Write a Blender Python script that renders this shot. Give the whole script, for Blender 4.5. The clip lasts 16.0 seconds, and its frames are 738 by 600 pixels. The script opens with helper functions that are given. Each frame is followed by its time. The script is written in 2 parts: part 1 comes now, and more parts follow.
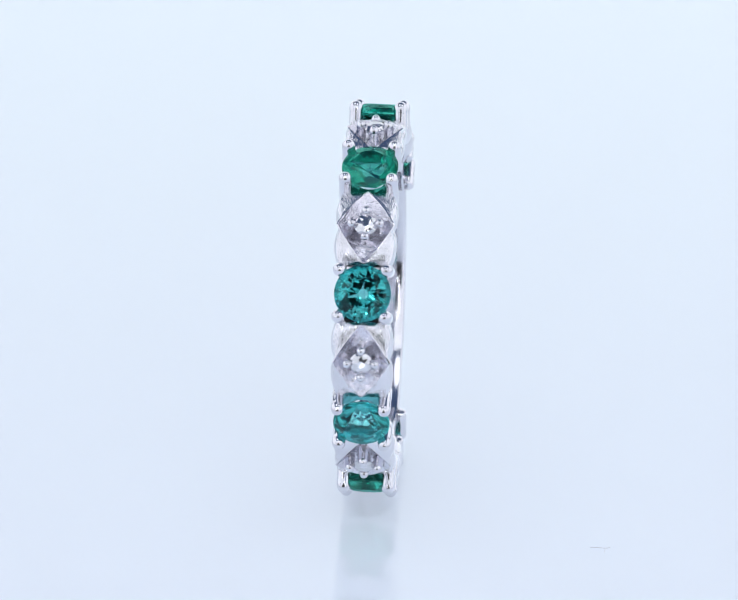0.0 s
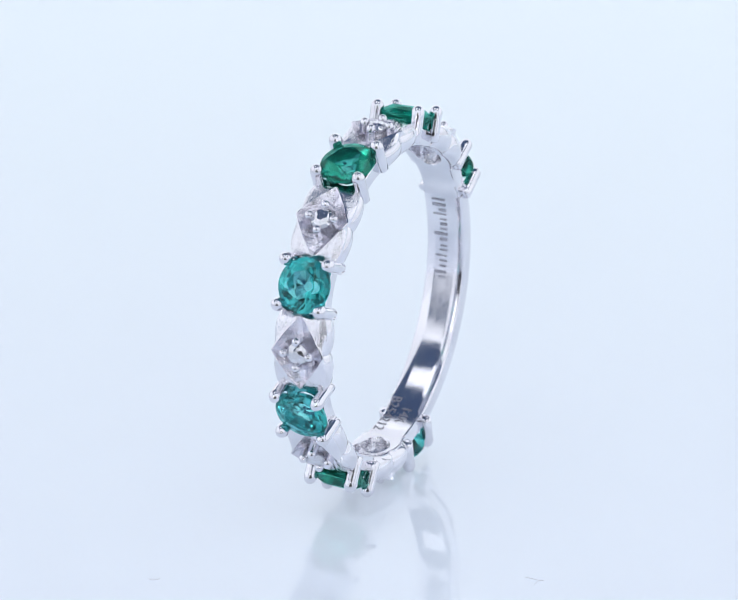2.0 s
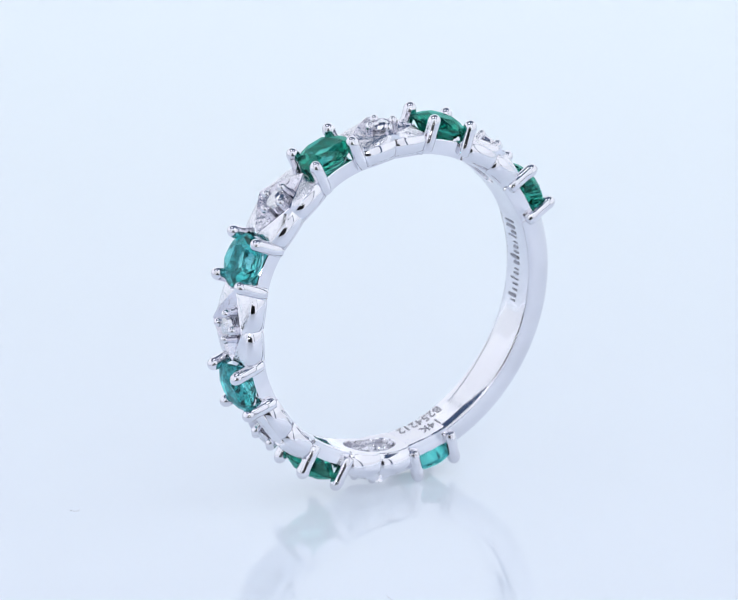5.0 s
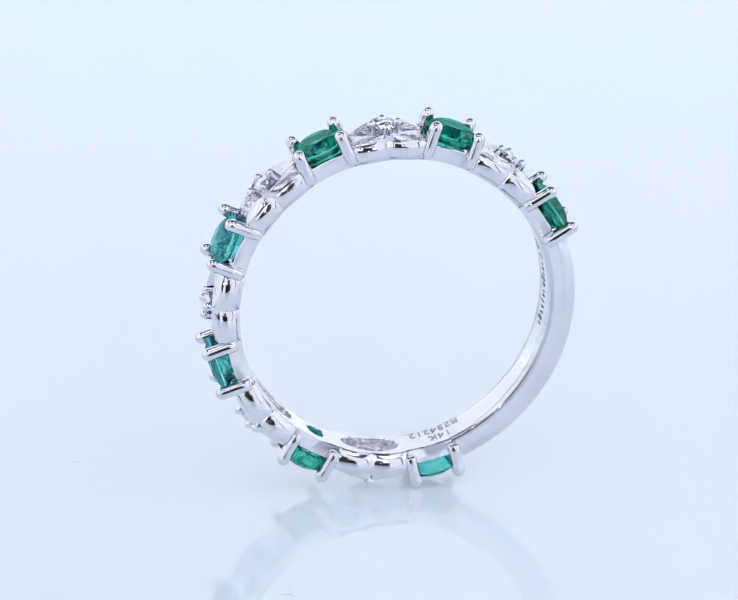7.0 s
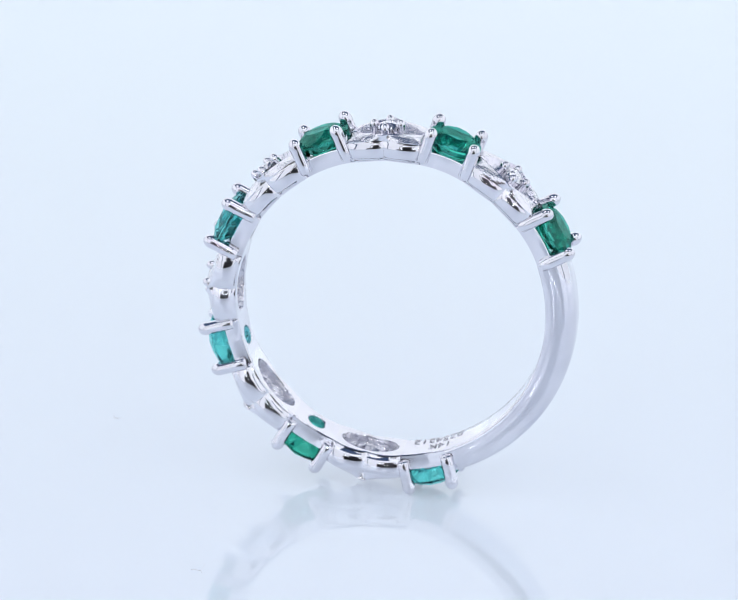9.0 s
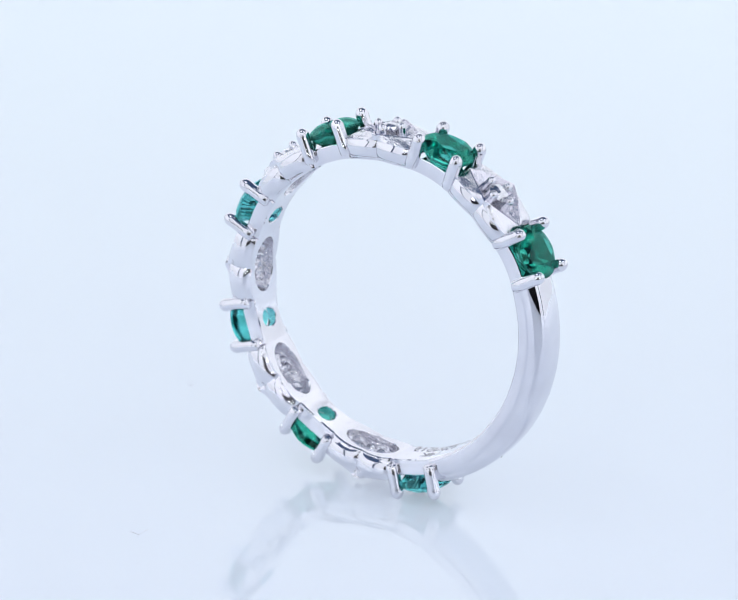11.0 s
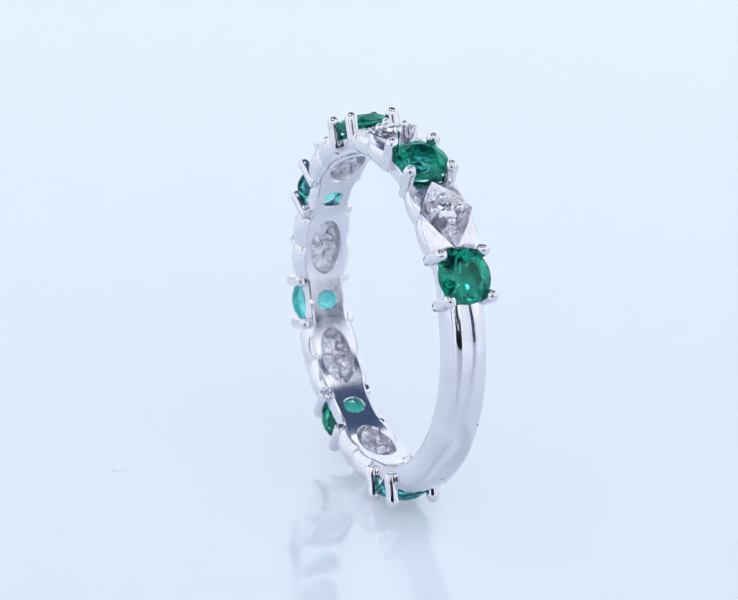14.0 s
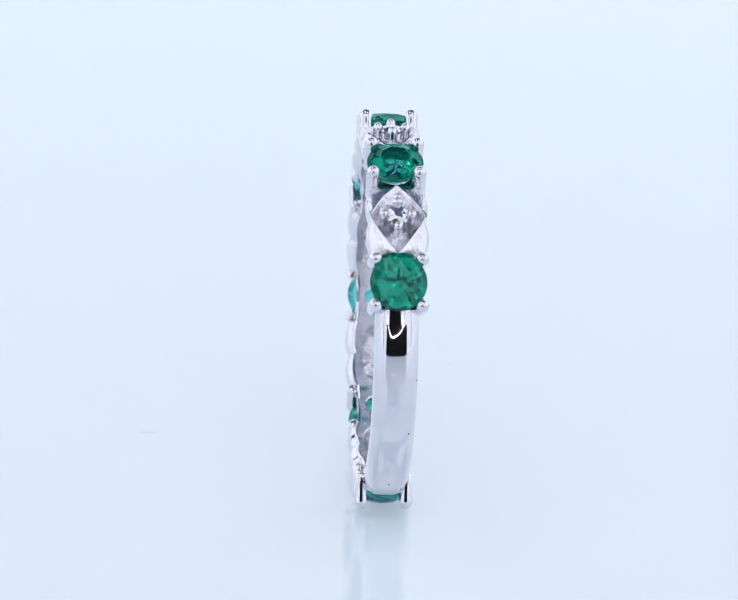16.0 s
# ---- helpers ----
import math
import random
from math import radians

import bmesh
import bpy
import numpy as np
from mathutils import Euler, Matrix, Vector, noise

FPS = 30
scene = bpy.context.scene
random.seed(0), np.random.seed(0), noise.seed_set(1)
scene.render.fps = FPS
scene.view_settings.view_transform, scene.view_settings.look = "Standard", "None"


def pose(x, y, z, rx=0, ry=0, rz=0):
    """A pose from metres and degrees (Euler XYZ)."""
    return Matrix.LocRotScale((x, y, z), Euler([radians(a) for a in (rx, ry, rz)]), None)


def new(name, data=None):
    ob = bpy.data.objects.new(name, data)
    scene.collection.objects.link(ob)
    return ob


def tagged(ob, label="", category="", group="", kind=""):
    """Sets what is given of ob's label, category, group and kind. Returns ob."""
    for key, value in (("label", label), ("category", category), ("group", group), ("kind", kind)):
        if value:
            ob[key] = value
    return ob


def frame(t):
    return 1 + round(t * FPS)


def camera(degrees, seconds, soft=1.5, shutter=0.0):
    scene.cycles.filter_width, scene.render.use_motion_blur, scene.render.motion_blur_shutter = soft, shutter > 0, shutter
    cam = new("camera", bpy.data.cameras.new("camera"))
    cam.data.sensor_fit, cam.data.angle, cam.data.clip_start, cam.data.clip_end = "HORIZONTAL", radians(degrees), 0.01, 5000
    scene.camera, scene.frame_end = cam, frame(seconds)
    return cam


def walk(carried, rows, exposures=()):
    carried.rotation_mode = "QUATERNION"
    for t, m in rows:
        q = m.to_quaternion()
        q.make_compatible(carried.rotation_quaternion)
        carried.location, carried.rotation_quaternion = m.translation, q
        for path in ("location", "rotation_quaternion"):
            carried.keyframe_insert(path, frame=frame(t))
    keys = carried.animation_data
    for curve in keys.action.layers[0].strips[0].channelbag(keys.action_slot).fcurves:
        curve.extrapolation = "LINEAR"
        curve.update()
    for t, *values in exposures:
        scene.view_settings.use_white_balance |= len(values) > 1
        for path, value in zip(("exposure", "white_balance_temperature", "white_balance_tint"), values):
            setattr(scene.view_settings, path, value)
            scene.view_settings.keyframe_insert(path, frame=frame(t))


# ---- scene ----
# All lengths below in millimetres are turned into metres by MM.
MM = 0.001
TIP = 10.5                      # radius at the prong tips
LIFT = 10.68                    # height of the ring's centre over the turntable
SECONDS = 16.0
TURN_0, TURN_RATE = 86.45, -10.7950   # degrees, degrees per second

# ---- camera ----
cam = camera(10.54, SECONDS, soft=1.1)
cam.data.dof.use_dof = True
cam.data.dof.focus_distance = 0.2095
cam.data.dof.aperture_fstop = 120.0
EYE = Vector((0.0, -18.9609 * TIP * MM, (LIFT + 7.932 * TIP) * MM))
CAM_POSE = Matrix.Translation(EYE) @ Euler((0, 0, radians(0.1600))).to_matrix().to_4x4() @ Euler((radians(90 - 22.6547), 0, 0)).to_matrix().to_4x4() @ pose(0, 0, 0, 0, 0, 1.1887)
walk(cam, [(0.0, CAM_POSE), (SECONDS, CAM_POSE)], exposures=[(0.0, 0.0), (SECONDS, 0.0)])

# ---- world: the dim studio outside the light box ----
world = bpy.data.worlds.new("world")
scene.world = world
world.use_nodes = True
world.node_tree.nodes["Background"].inputs[0].default_value = (0.5, 0.55, 0.65, 1)
world.node_tree.nodes["Background"].inputs[1].default_value = 0.01


# ---- materials ----
def material(name):
    m = bpy.data.materials.new(name)
    m.use_nodes = True
    nt = m.node_tree
    return m, nt, nt.nodes["Principled BSDF"]


def noise_tex(nt, scale, detail=4.0, stretch=(1, 1, 1)):
    co = nt.nodes.new("ShaderNodeTexCoord")
    mp = nt.nodes.new("ShaderNodeMapping")
    mp.inputs["Scale"].default_value = stretch
    tx = nt.nodes.new("ShaderNodeTexNoise")
    tx.inputs["Scale"].default_value = scale
    tx.inputs["Detail"].default_value = detail
    nt.links.new(co.outputs["Object"], mp.inputs["Vector"])
    nt.links.new(mp.outputs["Vector"], tx.inputs["Vector"])
    return tx


def ramp(nt, source, low, high, a, b):
    r = nt.nodes.new("ShaderNodeMapRange")
    r.inputs["From Min"].default_value, r.inputs["From Max"].default_value = low, high
    r.inputs["To Min"].default_value, r.inputs["To Max"].default_value = a, b
    nt.links.new(source, r.inputs["Value"])
    return r.outputs["Result"]


def bump(nt, bsdf, source, strength, distance):
    b = nt.nodes.new("ShaderNodeBump")
    b.inputs["Strength"].default_value = strength
    b.inputs["Distance"].default_value = distance
    nt.links.new(source, b.inputs["Height"])
    nt.links.new(b.outputs["Normal"], bsdf.inputs["Normal"])


def tint(nt, bsdf, source, dark, light, low=0.3, high=0.7):
    mix = nt.nodes.new("ShaderNodeMix")
    mix.data_type = "RGBA"
    mix.inputs["A"].default_value, mix.inputs["B"].default_value = (*dark, 1), (*light, 1)
    nt.links.new(ramp(nt, source, low, high, 0, 1), mix.inputs["Factor"])
    nt.links.new(mix.outputs["Result"], bsdf.inputs["Base Color"])


def metal(name, dark, light, rough_a, rough_b, scale, bump_strength, bump_mm, stretch=(1, 1, 1)):
    m, nt, b = material(name)
    b.inputs["Metallic"].default_value = 1.0
    n = noise_tex(nt, scale, 6.0, stretch)
    wide = noise_tex(nt, 250.0, 3.0)
    tint(nt, b, wide.outputs["Fac"], dark, light)
    nt.links.new(ramp(nt, n.outputs["Fac"], 0.3, 0.7, rough_a, rough_b), b.inputs["Roughness"])
    bump(nt, b, n.outputs["Fac"], bump_strength, bump_mm * MM)
    return m


GOLD = metal("polished_white_gold", (0.71, 0.705, 0.76), (0.81, 0.805, 0.85), 0.02, 0.07, 1800.0, 0.16, 0.012)
SATIN = metal("scratch_brushed_white_gold", (0.70, 0.695, 0.75), (0.86, 0.855, 0.90), 0.05, 0.13, 3600.0, 0.8, 0.05, (1, 3.5, 1))
CAST = metal("unpolished_cast_white_gold", (0.60, 0.58, 0.66), (0.92, 0.91, 0.97), 0.10, 0.26, 1700.0, 1.0, 0.2)
PIT = metal("rough_cast_white_gold", (0.55, 0.545, 0.61), (0.88, 0.875, 0.92), 0.03, 0.09, 1700.0, 1.0, 0.26)
INSIDE = metal("satin_inner_white_gold", (0.73, 0.725, 0.78), (0.83, 0.825, 0.87), 0.08, 0.15, 1800.0, 0.2, 0.012)
ENGRAVED = metal("engraved_dark_line", (0.34, 0.34, 0.39), (0.48, 0.48, 0.54), 0.4, 0.6, 3000.0, 0.2, 0.01)


def gem(name, colour, ior, streak, gloss, rough=0.01):
    """Cut stone: each pass and inner reflection tints the light; faint streaks of denser colour."""
    m, nt, b = material(name)
    nt.nodes.remove(b)
    glass = nt.nodes.new("ShaderNodeBsdfGlass")
    glass.inputs["IOR"].default_value = ior
    glass.inputs["Roughness"].default_value = 0.0
    mix = nt.nodes.new("ShaderNodeMix")
    mix.data_type = "RGBA"
    mix.inputs["A"].default_value = (*(c * (1 - streak) for c in colour), 1)
    mix.inputs["B"].default_value = (*(min(1.0, c * (1 + streak)) for c in colour), 1)
    n = noise_tex(nt, 1400.0, 4.0, (1, 1, 2.5))
    nt.links.new(ramp(nt, n.outputs["Fac"], 0.35, 0.65, 0, 1), mix.inputs["Factor"])
    nt.links.new(mix.outputs["Result"], glass.inputs["Color"])
    shine = nt.nodes.new("ShaderNodeBsdfGlossy")
    shine.inputs["Color"].default_value = (0.95, 0.96, 1.0, 1)
    shine.inputs["Roughness"].default_value = rough
    both = nt.nodes.new("ShaderNodeMixShader")
    both.inputs[0].default_value = gloss
    nt.links.new(glass.outputs["BSDF"], both.inputs[1])
    nt.links.new(shine.outputs["BSDF"], both.inputs[2])
    nt.links.new(both.outputs["Shader"], nt.nodes["Material Output"].inputs["Surface"])
    return m


EMERALD = gem("emerald_green", (0.265, 0.735, 0.66), 1.74, 0.13, 0.0)
EMERALD_DEEP = gem("emerald_deep_green", (0.31, 0.74, 0.665), 1.74, 0.14, 0.0)
EMERALD_BLUE = gem("emerald_bluish_green", (0.46, 0.82, 0.82), 1.62, 0.12, 0.0)
DIAMOND = gem("diamond", (0.975, 0.965, 1.0), 2.42, 0.005, 0.55, 0.05)


def floor_material():
    m, nt, b = material("white_acrylic_added_glow")
    n = noise_tex(nt, 14.0, 2.0)
    tint(nt, b, n.outputs["Fac"], (0.49, 0.555, 0.622), (0.50, 0.565, 0.632))
    b.inputs["Roughness"].default_value = 0.04
    b.inputs["IOR"].default_value = 1.85
    # added glow fills the shadow, painted cool white behind to faint lavender in front
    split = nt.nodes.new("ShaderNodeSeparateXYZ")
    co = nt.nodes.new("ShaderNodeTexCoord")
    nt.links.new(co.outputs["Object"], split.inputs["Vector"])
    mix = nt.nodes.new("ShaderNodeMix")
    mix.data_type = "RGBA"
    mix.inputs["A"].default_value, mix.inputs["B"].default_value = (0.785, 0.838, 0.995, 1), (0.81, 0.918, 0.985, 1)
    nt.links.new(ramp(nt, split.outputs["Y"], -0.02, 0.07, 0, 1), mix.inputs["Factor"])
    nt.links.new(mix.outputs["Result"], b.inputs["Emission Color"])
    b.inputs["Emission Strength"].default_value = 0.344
    return m


def plain(name, colour, rough):
    m, nt, b = material(name)
    n = noise_tex(nt, 40.0, 3.0)
    tint(nt, b, n.outputs["Fac"], tuple(c * 0.94 for c in colour), colour)
    b.inputs["Roughness"].default_value = rough
    return m


def glow(name, colour, strength):
    m, nt, b = material(name)
    b.inputs["Base Color"].default_value = (0.8, 0.8, 0.8, 1)
    b.inputs["Emission Color"].default_value = (*colour, 1)
    b.inputs["Emission Strength"].default_value = strength
    return m


ACRYLIC = floor_material()
DIFFUSER = glow("lit_diffuser", (0.95, 0.965, 1.0), 0.494)
DIM = glow("dimmer_diffuser", (0.95, 0.965, 1.0), 0.343)
LAMP = glow("lamp_disc", (0.97, 0.98, 1.0), 0.85)
LED = glow("led_chip", (0.90, 0.94, 1.0), 75.0)
SLATE = plain("slate_blue_panel", (0.045, 0.08, 0.165), 0.7)
HOUSING = plain("black_plastic", (0.02, 0.02, 0.025), 0.5)
STUDIO = plain("studio_wall_paint", (0.12, 0.12, 0.13), 0.8)
LINT = plain("grey_lint", (0.68, 0.71, 0.78), 0.9)


# ---- mesh helpers ----
def finish(bm, angle=32.0):
    bmesh.ops.recalc_face_normals(bm, faces=bm.faces)
    for f in bm.faces:
        f.smooth = True
    for e in bm.edges:
        if len(e.link_faces) == 2 and e.calc_face_angle(0) > radians(angle):
            e.smooth = False


def as_mesh(name, bm, mat, angle=32.0):
    finish(bm, angle)
    me = bpy.data.meshes.new(name)
    bm.to_mesh(me)
    bm.free()
    for mt in (mat if isinstance(mat, (list, tuple)) else [mat]):
        me.materials.append(mt)
    return me


def part(name, data, mat, parent, label="", at=None, angle=32.0):
    """One mesh object under a thing or a part. data: a bmesh, or a mesh that alike pieces share."""
    me = as_mesh(name, data, mat, angle) if isinstance(data, bmesh.types.BMesh) else data
    ob = new(name, me)
    ob.parent = parent
    if at is not None:
        ob.matrix_basis = at
    return tagged(ob, label) if label else ob


def box(bm, x0, x1, y0, y1, z0, z1):
    vs = [bm.verts.new((x, y, z)) for z in (z0, z1) for y in (y0, y1) for x in (x0, x1)]
    for q in ((0, 2, 3, 1), (4, 5, 7, 6), (0, 1, 5, 4), (2, 6, 7, 3), (0, 4, 6, 2), (1, 3, 7, 5)):
        bm.faces.new([vs[i] for i in q])


def loft(bm, rings, close_first=True, close_last=True, slots=None):
    """Joins closed rings of equally many points; slots gives each strip's material."""
    rows = [[bm.verts.new(p) for p in ring] for ring in rings]
    n = len(rows[0])
    for k in range(len(rows) - 1):
        for i in range(n):
            f = bm.faces.new((rows[k][i], rows[k][(i + 1) % n], rows[k + 1][(i + 1) % n], rows[k + 1][i]))
            f.material_index = slots[k] if slots else 0
    for flag, row, slot in ((close_first, rows[0], 0), (close_last, rows[-1], -1)):
        if flag:
            f = bm.faces.new(row)
            f.material_index = slots[slot] if slots else 0


def polar(s, v, r):
    """A place on the ring's crest: s along the round (at radius 9.8), v across, r from the centre; all in mm."""
    a = s / 9.8
    return (-r * math.sin(a) * MM, v * MM, r * math.cos(a) * MM)


# ---- the light box and the studio round it ----
X_WALL, Y_BACK, Y_FRONT, TOP = 0.150, 0.165, -0.120, 0.165


def slab(name, dims, mat, label, category="wall"):
    bm = bmesh.new()
    box(bm, *dims)
    ob = new(name, as_mesh(name, bm, mat))
    return tagged(ob, label, category, kind="structure")


slab("floor", (-X_WALL, X_WALL, Y_FRONT, Y_BACK, -0.004, 0.0), ACRYLIC, "glossy white acrylic floor of the light box with an added painted glow", "floor")
LIT = 0.036                     # the side diffusers begin above this height
slab("wall_back", (-X_WALL, X_WALL, Y_BACK, Y_BACK + 0.004, 0.0, TOP), DIFFUSER, "softly lit white diffuser at the back of the light box")
# unseen lower strips glow less, added to grade the light on the metal
for low, high, mat, what in ((0.0, LIT, DIM, "added dimmer white lower panel"), (LIT, TOP, DIFFUSER, "softly lit white diffuser")):
    end = "" if low else "_base"
    slab("wall_west" + end, (-X_WALL - 0.004, -X_WALL, Y_FRONT, Y_BACK, low, high), mat, what + " at the side of the light box")
    slab("wall_east" + end, (X_WALL, X_WALL + 0.004, Y_FRONT, Y_BACK, low, high), mat, what + " at the side of the light box")
# unseen posts, added to put dark streaks into the metal's reflections
for x in (-X_WALL + 0.004, X_WALL - 0.004):
    for y in (Y_FRONT + 0.004, Y_BACK - 0.004):
        slab("trim", (x - 0.004, x + 0.004, y - 0.004, y + 0.004, 0.0, TOP), SLATE, "added unseen dark grey corner post for contrast in the metal", "trim")


def wall_front():
    """White front with a low slot and a square hole for the lens."""
    bm = bmesh.new()
    w, h = 0.055, 0.0405
    c, lens = 0.061, 0.024
    y0, y1 = Y_FRONT - 0.004, Y_FRONT
    box(bm, -X_WALL, -w, y0, y1, 0.0, TOP)
    box(bm, w, X_WALL, y0, y1, 0.0, TOP)
    box(bm, -w, -lens, y0, y1, h, TOP)
    box(bm, lens, w, y0, y1, h, TOP)
    box(bm, -lens, lens, y0, y1, c + lens, TOP)
    ob = new("wall_front", as_mesh("wall_front", bm, DIM))
    tagged(ob, "white diffuser front of the light box with an opening", "wall", kind="structure")


def ceiling():
    """A lit border, a dark panel within it and a round lamp in its middle."""
    bm = bmesh.new()
    z0, z1 = TOP, TOP + 0.004
    xa, xb, ya, yb = -0.146, 0.128, -0.085, 0.140
    box(bm, -X_WALL, xa, Y_FRONT, Y_BACK, z0, z1)
    box(bm, xb, X_WALL, Y_FRONT, Y_BACK, z0, z1)
    box(bm, xa, xb, Y_FRONT, ya, z0, z1)
    box(bm, xa, xb, yb, Y_BACK, z0, z1)
    ob = new("ceiling", as_mesh("ceiling", bm, DIFFUSER))
    tagged(ob, "lit white diffuser top of the light box", "ceiling", kind="structure")
    slab("ceiling_panel", (xa, xb, ya, yb, z0 + 0.002, z1 + 0.002), SLATE, "dark slate panel in the light box's top", "ceiling")
    for x, y in ((-0.052, -0.012), (0.056, -0.030)):
        bm = bmesh.new()
        loft(bm, [[(x + r * math.cos(math.pi * i / 24), y + r * math.sin(math.pi * i / 24), z) for i in range(48)]
                  for r, z in ((0.034, z0 + 0.002), (0.037, z0 - 0.001), (0.032, z0 - 0.003))])
        ob = new("ceiling_lamp", as_mesh("ceiling_lamp", bm, LAMP))
        tagged(ob, "round white lamp disc in the light box's top", "lamp", "lamps in the light box's top")


def studio():
    bm = bmesh.new()
    box(bm, -0.4, 0.4, -0.45, 0.35, -0.03, 0.4)
    for f in bm.faces:
        f.normal_flip()
    me = bpy.data.meshes.new("studio_walls")
    bm.to_mesh(me)
    bm.free()
    me.materials.append(STUDIO)
    tagged(new("studio_walls", me), "dark grey studio walls round the light box", "wall", kind="structure")


wall_front()
ceiling()
studio()


# ---- the ring ----
STEP, FIRST = 41.9244, 30.5133      # degrees between the emeralds; the first emerald beside the plain shank
ACROSS = 1.21                       # half the distance across between the prongs, in mm
HALF_E, HALF_D = 8.75, 12.21        # half the arc of an emerald's and of a diamond's section
INNER = 8.5
ANGLES = [FIRST + STEP * k + (0, 0, 0, 0, 0, 0.8, 1.9)[k] for k in range(7)]


def on_round(alpha):
    """From the crest of the ring to the angle alpha, counted from +x towards up."""
    return pose(0, 0, 0, 0, 90 - alpha, 0)


def directions(count, s, v):
    ways = {round(2 * math.pi * i / count, 6) for i in range(count)}
    c = math.atan2(v, s)
    for a in (c, math.pi - c, math.pi + c, 2 * math.pi - c):
        near = min(ways, key=lambda w: abs(w - a))
        ways.discard(near)
        ways.add(round(a, 6))
    return sorted(ways)


def reach(phi, length, width):
    """How far a ray from the section's middle goes to the outline |s| <= length, |v| <= width(s)."""
    c, s = math.cos(phi), math.sin(phi)
    lo, hi = 0.0, 6.0
    for _ in range(40):
        k = (lo + hi) / 2
        if abs(k * c) <= length + 1e-9 and abs(k * s) <= width(k * c) + 1e-9:
            lo = k
        else:
            hi = k
    return lo


def diamond_setting_mesh(spare=0.0):
    """spare: degrees by which the section is longer at each end."""
    length = radians(HALF_D + spare) * 9.8

    def lobes(s):
        u = min(1.0, abs(s) / length)
        return 1.23 + 0.42 * math.sqrt(max(0.0, 1 - 0.78 * (2 * u - 1) ** 2)) - 0.08 * u

    def inner_edge(s):
        return 1.06 + 0.70 * (lobes(s) - 1.28)

    ways = directions(196, length, lobes(length))
    rim, out, base, hole = [], [], [], []
    for p in ways:
        c, s = math.cos(p), math.sin(p)
        k = 1.0 / ((abs(c) / (length * 0.96)) ** 1.12 + (abs(s) / 1.46) ** 1.12) ** (1 / 1.12)
        rim.append((k * c, k * s))
        k = reach(p, length, lobes)
        out.append((k * c, k * s))
        k = reach(p, length, inner_edge)
        base.append((k * c, k * s))
        k = 1.0 / math.hypot(c / 1.86, s / 0.90)
        hole.append((k * c, k * s))
    circle = [(math.cos(p), math.sin(p)) for p in ways]

    def ring(points, r, scale=1.0):
        return [polar(s * scale, v * scale, r(s, v) if callable(r) else r) for s, v in points]

    def crest(s, v):
        return 9.86 + 0.22 * abs(v) / 1.46

    def side(points, shrink):
        return [(s, v * shrink if abs(s) < length - 1e-3 else v) for s, v in points]

    rings = [ring(circle, 9.42, 0.20), ring(circle, 9.58, 0.60),
             ring(rim, lambda s, v: 9.62 + 0.3 * (crest(s, v) - 9.86) + 0.05 * math.sin(5 * s) * math.sin(4 * v), 0.66), ring(rim, lambda s, v: crest(s, v) - 0.14, 0.86),
             ring(rim, crest), ring(side(rim, 1.02), lambda s, v: crest(s, v) - 0.02, 1.02)]
    slots = [2, 2, 2, 2, 0]
    steps = 4
    for i in range(1, steps + 1):
        f = i / steps
        pts = [(a[0] * 1.02 * (1 - f) + b[0] * f, a[1] * 1.02 * (1 - f) + b[1] * f * 0.93) for a, b in zip(rim, out)]
        rings.append([polar(s, v, (crest(s0, v0) - 0.02) * (1 - f) + 9.72 * f + 0.06 * math.sin(math.pi * f)) for (s, v), (s0, v0) in zip(pts, rim)])
        slots.append(1)
    for i in range(15):
        r = 9.66 - i * 0.066
        k = 1.06 - 0.06 * ((r - 9.36) / 0.3) ** 2 if r > 9.36 else 0.20 + 0.86 * math.sqrt(max(0.0, 1 - ((9.36 - r) / 0.68) ** 2))
        u = max(0.0, (r - 9.34) / 0.32)
        tip = 0.045 * u + 0.026 * u * u
        pts = []
        for o, b in zip(out, base):
            turn = tip if abs(o[0]) < length - 1e-3 else 0.0
            pts.append((b[0] * (1 - k) + o[0] * k if k < 1 else o[0], (b[1] * (1 - k) + o[1] * k) * (1 - turn)))
        rings.append(ring(pts, r))
        slots.append(0)
    rings += [ring(base, 8.60), ring(side(base, 0.985), 8.53), ring(side(base, 0.93), INNER)]
    slots += [0, 0, 0]
    for f in (0.2, 0.4, 0.6, 0.8, 0.95):
        rings.append([polar(b[0] * (1 - f) + h[0] * f, b[1] * 0.93 * (1 - f) + h[1] * f, INNER) for b, h in zip(base, hole)])
        slots.append(4)
    def rough(s, v):
        return 9.14 + 0.34 * noise.noise(Vector((s * 2.1, v * 2.1, 3.1)))

    rings += [ring(hole, 8.54, 0.99), ring(hole, 8.8, 0.95), ring(hole, lambda s, v: rough(s, v) - 0.12, 0.88)]
    rings += [ring(hole, lambda s, v, f=f: rough(s * f, v * f), f) for f in (0.78, 0.66, 0.54, 0.42, 0.30, 0.18, 0.06)]
    slots += [0] + [3] * 9
    bm = bmesh.new()
    loft(bm, rings, True, True, slots)
    return as_mesh("diamond_setting", bm, [GOLD, SATIN, CAST, PIT, INSIDE], 34)


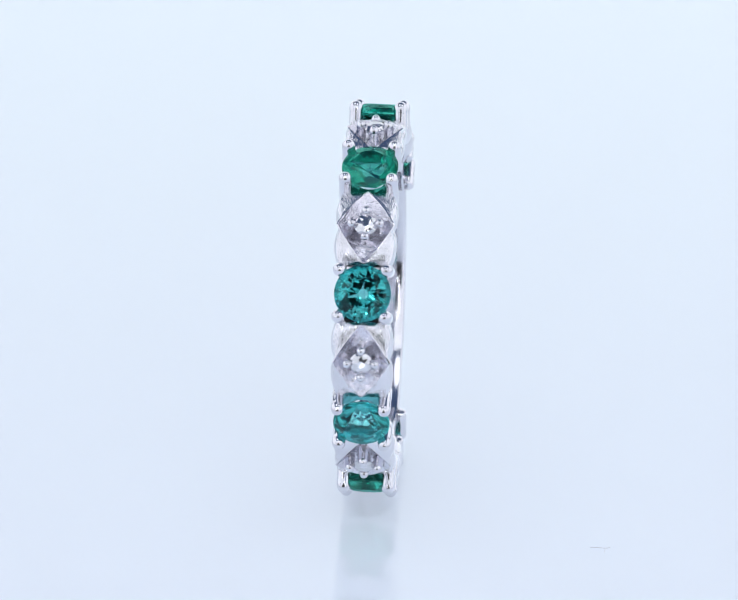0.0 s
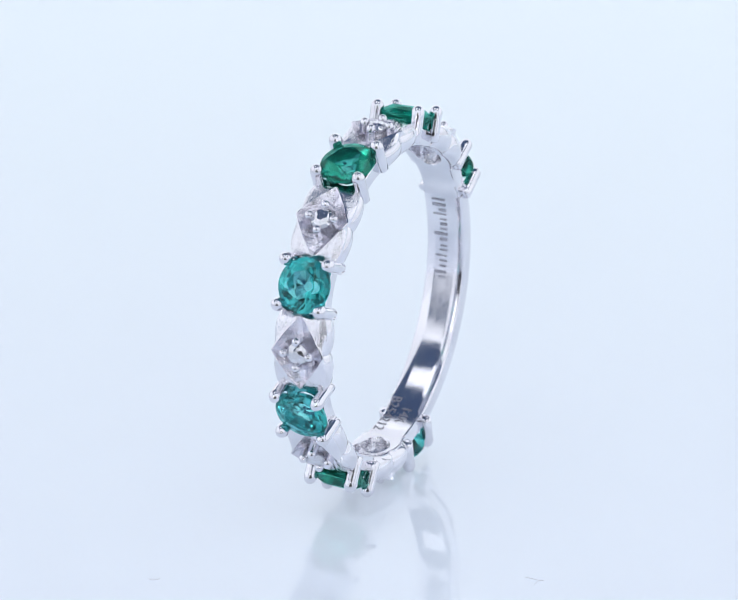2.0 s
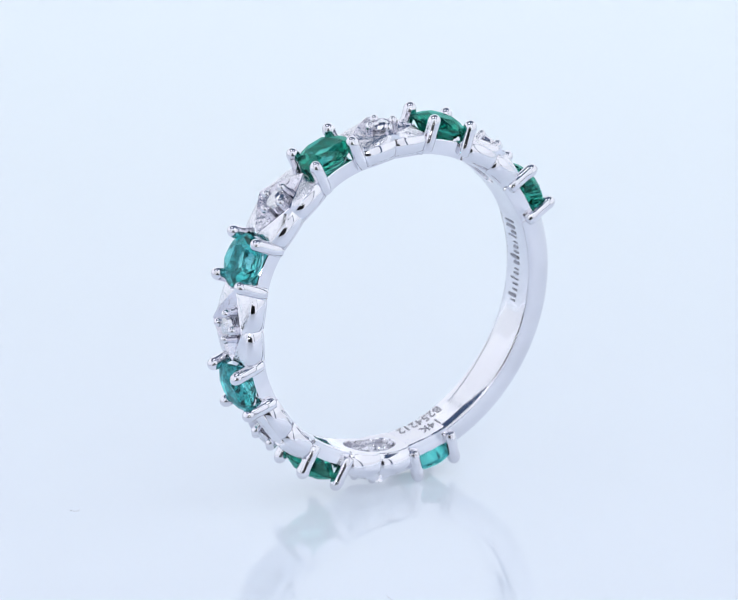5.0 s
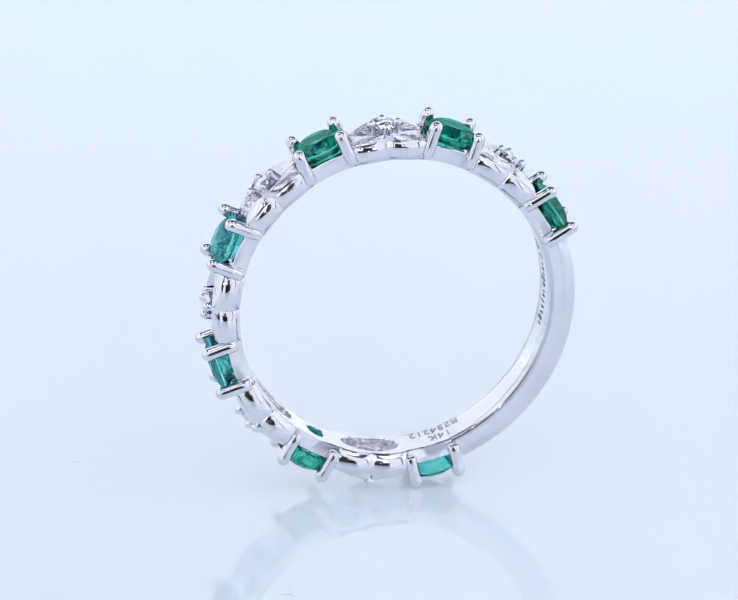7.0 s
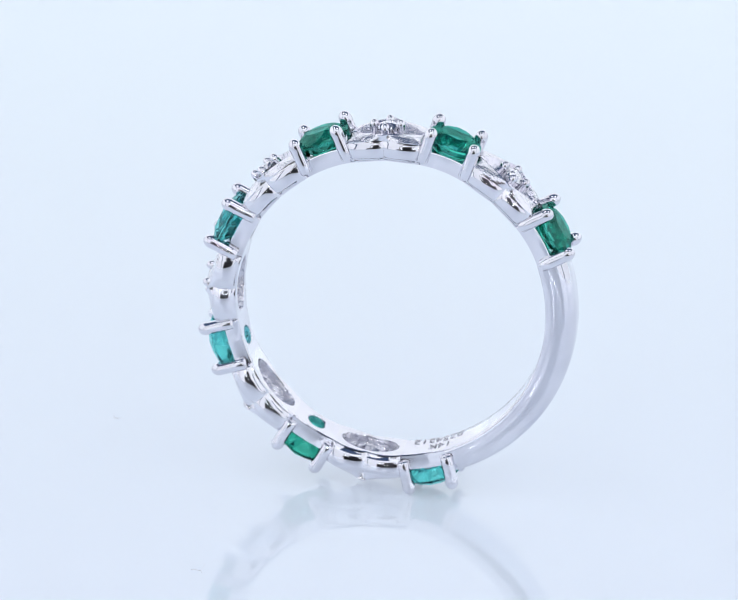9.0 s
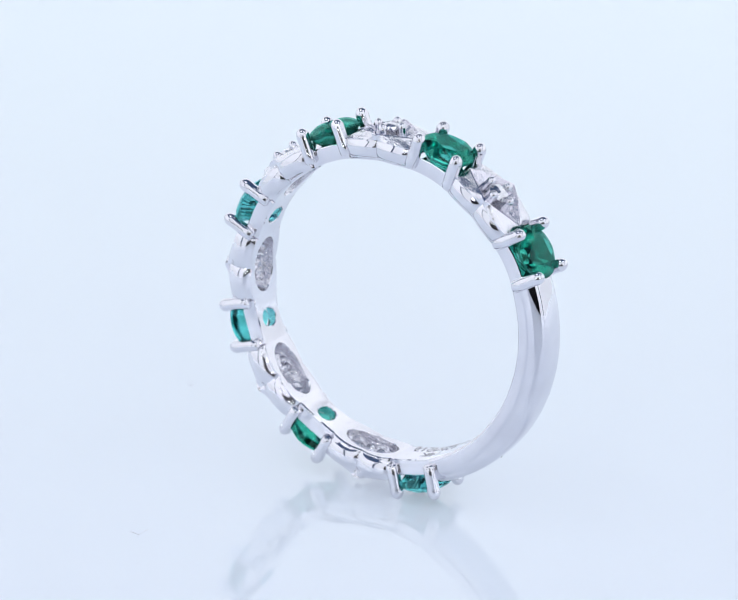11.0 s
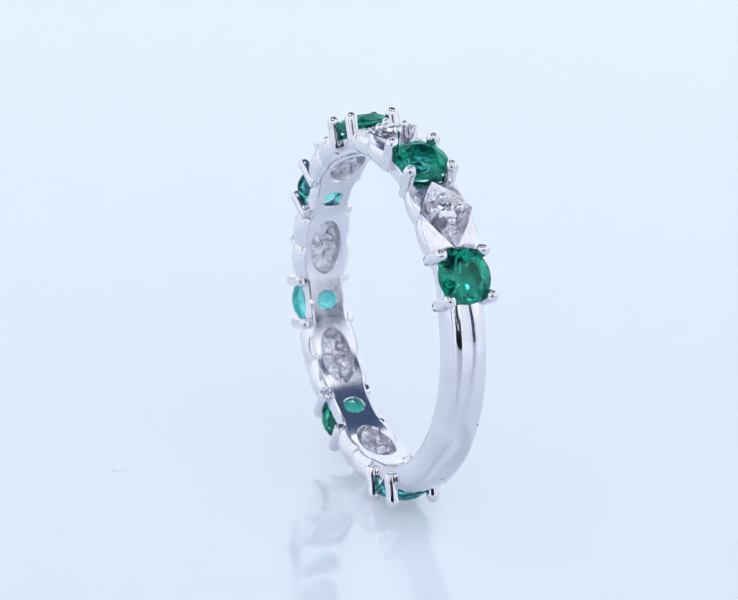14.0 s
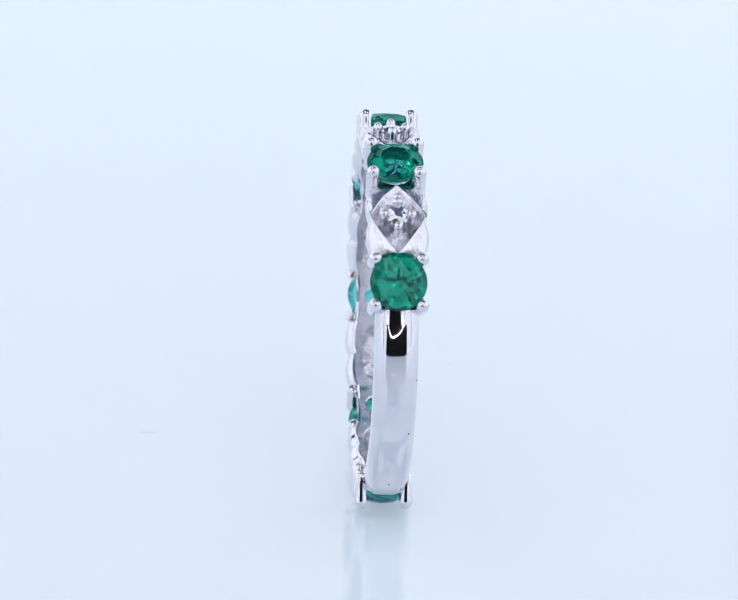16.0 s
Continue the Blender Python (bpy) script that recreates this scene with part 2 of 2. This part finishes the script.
def emerald_setting_mesh(pierced=True):
    length = radians(HALF_E) * 9.8

    def width(s):
        return 1.05 + 0.12 * (abs(s) / length) ** 2

    def inner_edge(s):
        return 1.02 + 0.09 * (abs(s) / length) ** 2

    ways = directions(104, length, width(length))
    circle = [(math.cos(p), math.sin(p)) for p in ways]
    out, base = [], []
    for c, s in circle:
        k = reach(math.atan2(s, c), length, width)
        out.append((k * c, k * s))
        k = reach(math.atan2(s, c), length, inner_edge)
        base.append((k * c, k * s))

    def ring(points, r, scale=1.0, across=1.0):
        return [polar(s * scale, v * scale * across, r) for s, v in points]

    rings = [ring(circle, 8.80, 0.60), ring(circle, 9.30, 0.98), ring(circle, 9.38, 1.03),
             ring(out, 9.38, 1.0, 0.97), ring(out, 9.33), ring(out, 8.86), ring(base, 8.74), ring(base, 8.60), ring(base, 8.53, 1.0, 0.985), ring(base, INNER, 1.0, 0.93)]
    for f in (0.2, 0.4, 0.6, 0.8, 0.96):
        rings.append([polar(b[0] * (1 - f) + c[0] * 0.61 * f, b[1] * 0.93 * (1 - f) + c[1] * 0.61 * f, INNER) for b, c in zip(base, circle)])
    if pierced:
        rings += [ring(circle, 8.54, 0.59), ring(circle, 8.80, 0.59)]
    bm = bmesh.new()
    loft(bm, rings, False, not pierced, [0] * 9 + [1] * (len(rings) - 10))
    return as_mesh("emerald_setting", bm, [GOLD, INSIDE], 28)


def brilliant_mesh(name, mat, radius, crown, pavilion, girdle, table=0.57, culet=0.05, barrel=0.76, low=0.36, seed=1, uneven=0.0, fold=8, tiers=()):
    """A round brilliant: table, star and kite facets, thin girdle, two tiers of pavilion facets to a culet. Girdle at z = 0.
    uneven: how far the facet corners stray, as in a stone cut by hand; tiers: further rows of crown facets."""
    rng = random.Random(seed)
    bm = bmesh.new()
    pts = []

    def corner(r, a, z):
        r, a, z = r * (1 + uneven * rng.uniform(-1, 1)), a + uneven * rng.uniform(-1, 1), z * (1 + uneven * rng.uniform(-1, 1))
        pts.append((r * radius * math.cos(a), r * radius * math.sin(a), z))

    for i in range(fold):
        a = 2 * math.pi / fold * i
        pts.append((table * radius * math.cos(a), table * radius * math.sin(a), girdle / 2 + crown))
        corner(0.80, a + math.pi / fold, girdle / 2 + crown * 0.58)
        corner(barrel, a + math.pi / fold, -girdle / 2 - pavilion * 0.42)
        corner(barrel * 1.01, a, -girdle / 2 - pavilion * 0.40)
        corner(low, a, -girdle / 2 - pavilion * 0.75)
        for j, (r, z) in enumerate(tiers):
            corner(r, a + math.pi / fold * (j % 2), girdle / 2 + crown * z)
            corner(r + 0.05, a + math.pi / fold * (j % 2 + 1), girdle / 2 + crown * (z - 0.06))
    for i in range(32):
        a = math.pi / 16 * i
        for z in (-girdle / 2, girdle / 2):
            pts.append((radius * math.cos(a), radius * math.sin(a), z))
    pts += [(culet * radius * math.cos(math.pi / 4 * i), culet * radius * math.sin(math.pi / 4 * i), -girdle / 2 - pavilion) for i in range(8)]
    vs = [bm.verts.new([c * MM for c in p]) for p in pts]
    res = bmesh.ops.convex_hull(bm, input=vs)
    junk = {g for g in res["geom_interior"] if isinstance(g, bmesh.types.BMVert)}
    bmesh.ops.delete(bm, geom=list(junk), context="VERTS")
    bmesh.ops.dissolve_limit(bm, angle_limit=radians(1.5), verts=bm.verts, edges=bm.edges)
    bmesh.ops.recalc_face_normals(bm, faces=bm.faces)
    me = bpy.data.meshes.new(name)
    bm.to_mesh(me)
    bm.free()
    me.materials.append(mat)
    return me


def pin_mesh(name, radius, low, high, flare=1.0, lean=(0.0, 0.0), seg=18):
    """A round pin along z with a domed head: prongs and beads. Lengths in mm; lean shifts the head."""
    bm = bmesh.new()
    rows = [(low - 0.09, 0.55 * flare), (low - 0.05, 0.85 * flare), (low, flare), (low + 0.35 * (high - low), 0.5 + 0.5 * flare), (low + 0.75 * (high - low), 0.97)]
    rows += [(high + 1.25 * radius * math.sin(b), 1.03 * math.cos(b)) for b in (-0.25, 0.0, 0.35, 0.7, 1.0, 1.25, 1.45)]
    rings = []
    for z, k in rows:
        f = max(0.0, min(1.0, (z - low) / (high - low))) ** 2
        rings.append([((lean[0] * f + radius * k * math.cos(2 * math.pi * i / seg)) * MM,
                       (lean[1] * f + radius * k * math.sin(2 * math.pi * i / seg)) * MM, z * MM) for i in range(seg)])
    loft(bm, rings)
    return as_mesh(name, bm, GOLD, 50)


def shank_mesh():
    """The plain band between the first and the last emerald."""
    half = [(0.0, 10.02), (0.30, 10.015), (0.55, 9.99), (0.72, 9.93), (0.86, 9.82), (0.98, 9.66), (1.06, 9.48), (1.12, 9.28), (1.145, 9.0),
            (1.145, 8.72), (1.13, 8.60), (1.10, 8.53), (1.05, 8.50), (0.55, 8.50), (0.0, 8.50)]
    profile = half + [(-y, r) for y, r in half[-2:0:-1]]
    first, last = ANGLES[0] - HALF_E + 0.8, ANGLES[6] + HALF_E - 360 - 0.8
    rings = []
    for i in range(97):
        a = radians(first + (last - first) * i / 96)
        thick = 0.12 * math.sin(math.pi * i / 96) ** 0.7
        rings.append([((r - thick * max(0.0, 9.2 - r) / 0.7) * math.cos(a) * MM, y * MM, (r - thick * max(0.0, 9.2 - r) / 0.7) * math.sin(a) * MM) for y, r in profile])
    bm = bmesh.new()
    loft(bm, rings)
    for f in bm.faces:
        if len(f.verts) == 4 and all(math.hypot(v.co.x, v.co.z) < 8.51 * MM and abs(v.co.y) < 1.06 * MM for v in f.verts):
            f.material_index = 1
    return as_mesh("shank", bm, [GOLD, INSIDE], 40)


def shank_inset(alpha):
    """By how much the shank's inner face lies inside the settings' inner face."""
    first, last = ANGLES[0] - HALF_E + 0.8, ANGLES[6] + HALF_E - 360 - 0.8
    f = (first - alpha) / (first - last)
    return 0.12 * math.sin(math.pi * f) ** 0.7 if 0 < f < 1 else 0.0


def engraved_text(words, alpha, v, size, parent):
    """Letters cut into the inner face, running round the ring, bent to its curve."""
    cu = bpy.data.curves.new("engraving", "FONT")
    cu.body, cu.size, cu.align_x, cu.align_y = words, size, "CENTER", "CENTER"
    cu.resolution_u = 3
    tmp = bpy.data.objects.new("engraving_tmp", cu)
    scene.collection.objects.link(tmp)
    bpy.context.view_layer.update()
    me = bpy.data.meshes.new_from_object(tmp.evaluated_get(bpy.context.evaluated_depsgraph_get()))
    bpy.data.objects.remove(tmp)
    me.name = "engraving"
    for vert in me.vertices:
        a = radians(alpha) - vert.co.x / INNER
        r = INNER - 0.028 - shank_inset(math.degrees(a))
        vert.co = (r * math.cos(a) * MM, (v - vert.co.y) * MM, r * math.sin(a) * MM)
    me.materials.clear()
    me.materials.append(ENGRAVED)
    return part("engraving", me, ENGRAVED, parent, "dark engraved letters inside the ring")


def engraved_bar(alpha, v, length, height, parent):
    bm = bmesh.new()
    n = max(2, int(length / 0.15))
    vs = []
    for i in range(n + 1):
        a = radians(alpha) + (i / n - 0.5) * length / INNER
        r = INNER - 0.028 - shank_inset(math.degrees(a))
        vs.append([bm.verts.new((r * math.cos(a) * MM, (v + k * height) * MM, r * math.sin(a) * MM)) for k in (-0.5, 0.5)])
    for i in range(n):
        bm.faces.new((vs[i][0], vs[i + 1][0], vs[i + 1][1], vs[i][1]))
    return part("engraving", bm, ENGRAVED, parent, "dark engraved mark inside the ring")


def make_ring():
    ring = new("gemstone_ring")
    ring.empty_display_size = 0.005
    tagged(ring, "white gold ring with green emeralds and diamonds, standing on edge", "ring")
    shank = part("shank", shank_mesh(), GOLD, ring, "plain polished white gold shank")
    e_set, e_end, d_set = emerald_setting_mesh(), emerald_setting_mesh(False), [diamond_setting_mesh(x) for x in (0.0, 0.4, 0.55)]
    emerald = brilliant_mesh("emerald", EMERALD, 1.48, 0.40, 1.20, 0.10, table=0.54, culet=0.18, barrel=0.71, low=0.42, uneven=0.05)
    bluish = brilliant_mesh("emerald", EMERALD_BLUE, 1.48, 0.40, 1.20, 0.10, table=0.54, culet=0.18, barrel=0.71, low=0.42, uneven=0.05)
    deep = brilliant_mesh("emerald", EMERALD_DEEP, 1.48, 0.40, 1.20, 0.10, table=0.54, culet=0.18, barrel=0.71, low=0.42, seed=5, uneven=0.05)
    diamonds = [brilliant_mesh("diamond", DIAMOND, 0.60, 0.24, 0.54, 0.03, table=0.34, barrel=0.62, low=0.27, seed=3 + i, uneven=0.07, tiers=((0.50, 0.85), (0.68, 0.62))) for i in range(3)]
    prong = pin_mesh("prong", 0.36, 8.76, 10.25, 0.98, (-0.01, -0.01))
    bead = pin_mesh("bead", 0.25, 9.50, 10.14, 1.15, (-0.03, 0.0), 14)
    along = radians(6.77) * 10.3
    rng = random.Random(4)
    for k in range(7):
        s = part("emerald_setting", e_end if k in (0, 6) else e_set, GOLD, ring, "white gold four-prong basket", on_round(ANGLES[k]))
        part("emerald", bluish if k in (3, 4, 6) else deep if k in (0, 2, 5) else emerald, EMERALD, s, "round faceted bluish-green emerald" if k in (3, 4, 6) else "round faceted green emerald",
             Matrix.Translation((0, 0, 10.03 * MM)) @ pose(0, 0, 0, rng.uniform(-1.5, 1.5), rng.uniform(-1.5, 1.5), rng.uniform(0, 45)))
        for sx in (-1, 1):
            for sy in (-1, 1):
                turn = math.degrees(math.atan2(sy * ACROSS, sx * along))
                part("prong", prong, GOLD, s, "", Matrix.Translation((sx * along * MM, sy * ACROSS * MM, 0)) @ pose(0, 0, 0, 0, 0, turn - 45 + rng.uniform(-6, 6)))
    for k in range(6):
        s = part("diamond_setting", d_set[max(0, k - 3)], GOLD, ring, "leaf-shaped white gold setting with a pointed frame", on_round((ANGLES[k] + ANGLES[k + 1]) / 2))
        part("diamond", diamonds[k % 3], DIAMOND, s, "tiny round clear diamond", Matrix.Translation((0, 0, 10.06 * MM)) @ pose(0, 0, 0, 0, 0, rng.uniform(0, 45)))
        for i in range(4):
            part("bead", bead, GOLD, s, "", pose(0, 0, 0, 0, 0, 90 * i) @ Matrix.Translation((0.75 * MM, 0, 0)))
    engraved_text("B254212", -72.2, 0.72, 0.82, shank)
    engraved_text("14K", -71.0, -0.15, 0.82, shank)
    mark = random.Random(11)
    for i in range(16):
        tall = mark.choice((0.42, 0.46, 0.70, 0.80))
        engraved_bar(20.0 - 2.15 * i + mark.uniform(-0.4, 0.4), -0.12 + 0.5 * tall, mark.choice((0.08, 0.11, 0.18)), tall, shank)
    # tiny pits and dust on the outer face of the shank: angle, place across, radius
    for alpha, v, r in ((0.0, 1.05, 9.50), (-18.0, 0.75, 9.91), (-45.0, 0.0, 10.02), (-52.0, 0.70, 9.935), (-60.0, -0.40, 10.005)):
        bm = bmesh.new()
        loft(bm, [[(k * 0.045 * MM * math.cos(math.pi * i / 5), k * 0.045 * MM * math.sin(math.pi * i / 5), z * MM) for i in range(10)] for k, z in ((1.0, -0.01), (0.9, 0.01), (0.4, 0.02))])
        part("speck", bm, HOUSING, shank, "tiny dark speck", on_round(alpha) @ Matrix.Translation((0, v * MM, r * MM)))
    return ring, shank


ring, shank = make_ring()


# ---- ring light round the lens ----
def ring_light():
    axis = CAM_POSE.to_3x3() @ Vector((0, 0, -1))
    m = Matrix.Translation(EYE + axis * 0.093) @ CAM_POSE.to_3x3().to_4x4()
    thing = new("ring_light")
    thing.matrix_basis = m
    tagged(thing, "thin black ring light with LED chips round the lens", "lamp")
    bm = bmesh.new()
    rows = []
    for i in range(64):
        a = 2 * math.pi * i / 64
        rows.append([bm.verts.new((r * math.cos(a), r * math.sin(a), z)) for r, z in ((0.0345, -0.001), (0.0375, -0.001), (0.0375, 0.002), (0.0345, 0.002))])
    for i in range(64):
        for j in range(4):
            bm.faces.new((rows[i][j], rows[(i + 1) % 64][j], rows[(i + 1) % 64][(j + 1) % 4], rows[i][(j + 1) % 4]))
    part("housing", bm, HOUSING, thing, "thin black plastic housing")
    chip = bmesh.new()
    box(chip, -0.0006, 0.0006, -0.0006, 0.0006, -0.0022, -0.0011)
    chip = as_mesh("led", chip, LED)
    for i in range(28):
        a = 2 * math.pi * i / 28
        part("led", chip, LED, thing, "", Matrix.Translation((0.036 * math.cos(a), 0.036 * math.sin(a), 0)))


ring_light()


# ---- lint on the turntable ----
def lint(label, strands):
    """Thin fibres, each a chain of places in mm, lying on the floor."""
    bm = bmesh.new()
    for chain in strands:
        rings = []
        for x, y in chain:
            rings.append([((x + 0.012 * math.cos(2.1 * i)) * MM, (y + 0.012 * math.sin(2.1 * i)) * MM, (0.02 + 0.016 * math.sin(2.1 * i + 0.5)) * MM) for i in range(3)])
        loft(bm, rings)
    return tagged(new("lint_fibre", as_mesh("lint_fibre", bm, LINT)), label, "lint", "lint on the turntable")


LINTS = [(lint("tiny grey forked lint fibre lying on white acrylic", [[(0, 0), (0.03, 0.4), (0.02, 0.8)], [(0, 0), (-0.3, 0.03), (-0.55, 0.02)], [(0, 0), (0.1, -0.25)]]), 14.45, 242.0),
         (lint("tiny grey curved lint fibre lying on white acrylic", [[(0, 0), (-0.15, 0.22), (-0.08, 0.45)], [(0, 0), (0.2, -0.06), (0.36, 0.06)]]), 16.8, 163.0)]


# ---- what moves: all that stands on the turntable ----
def motions():
    cx, cy, lean = 0.0731 * TIP * MM, 0.0284 * TIP * MM, -0.7895
    rows = []
    for i in range(33):
        t = i * SECONDS / 32
        turn = TURN_0 + TURN_RATE * t
        rows.append((t, pose(0, 0, LIFT * MM, 0, 0, turn) @ pose(cx, cy, 0, lean, 0, 0)))
    walk(ring, rows)
    for ob, radius, azimuth in LINTS:
        place = pose(radius * math.cos(radians(azimuth)) * MM, radius * math.sin(radians(azimuth)) * MM, 0)
        walk(ob, [(i * SECONDS / 32, pose(0, 0, 0, 0, 0, TURN_0 + TURN_RATE * i * SECONDS / 32) @ place) for i in range(33)])


motions()
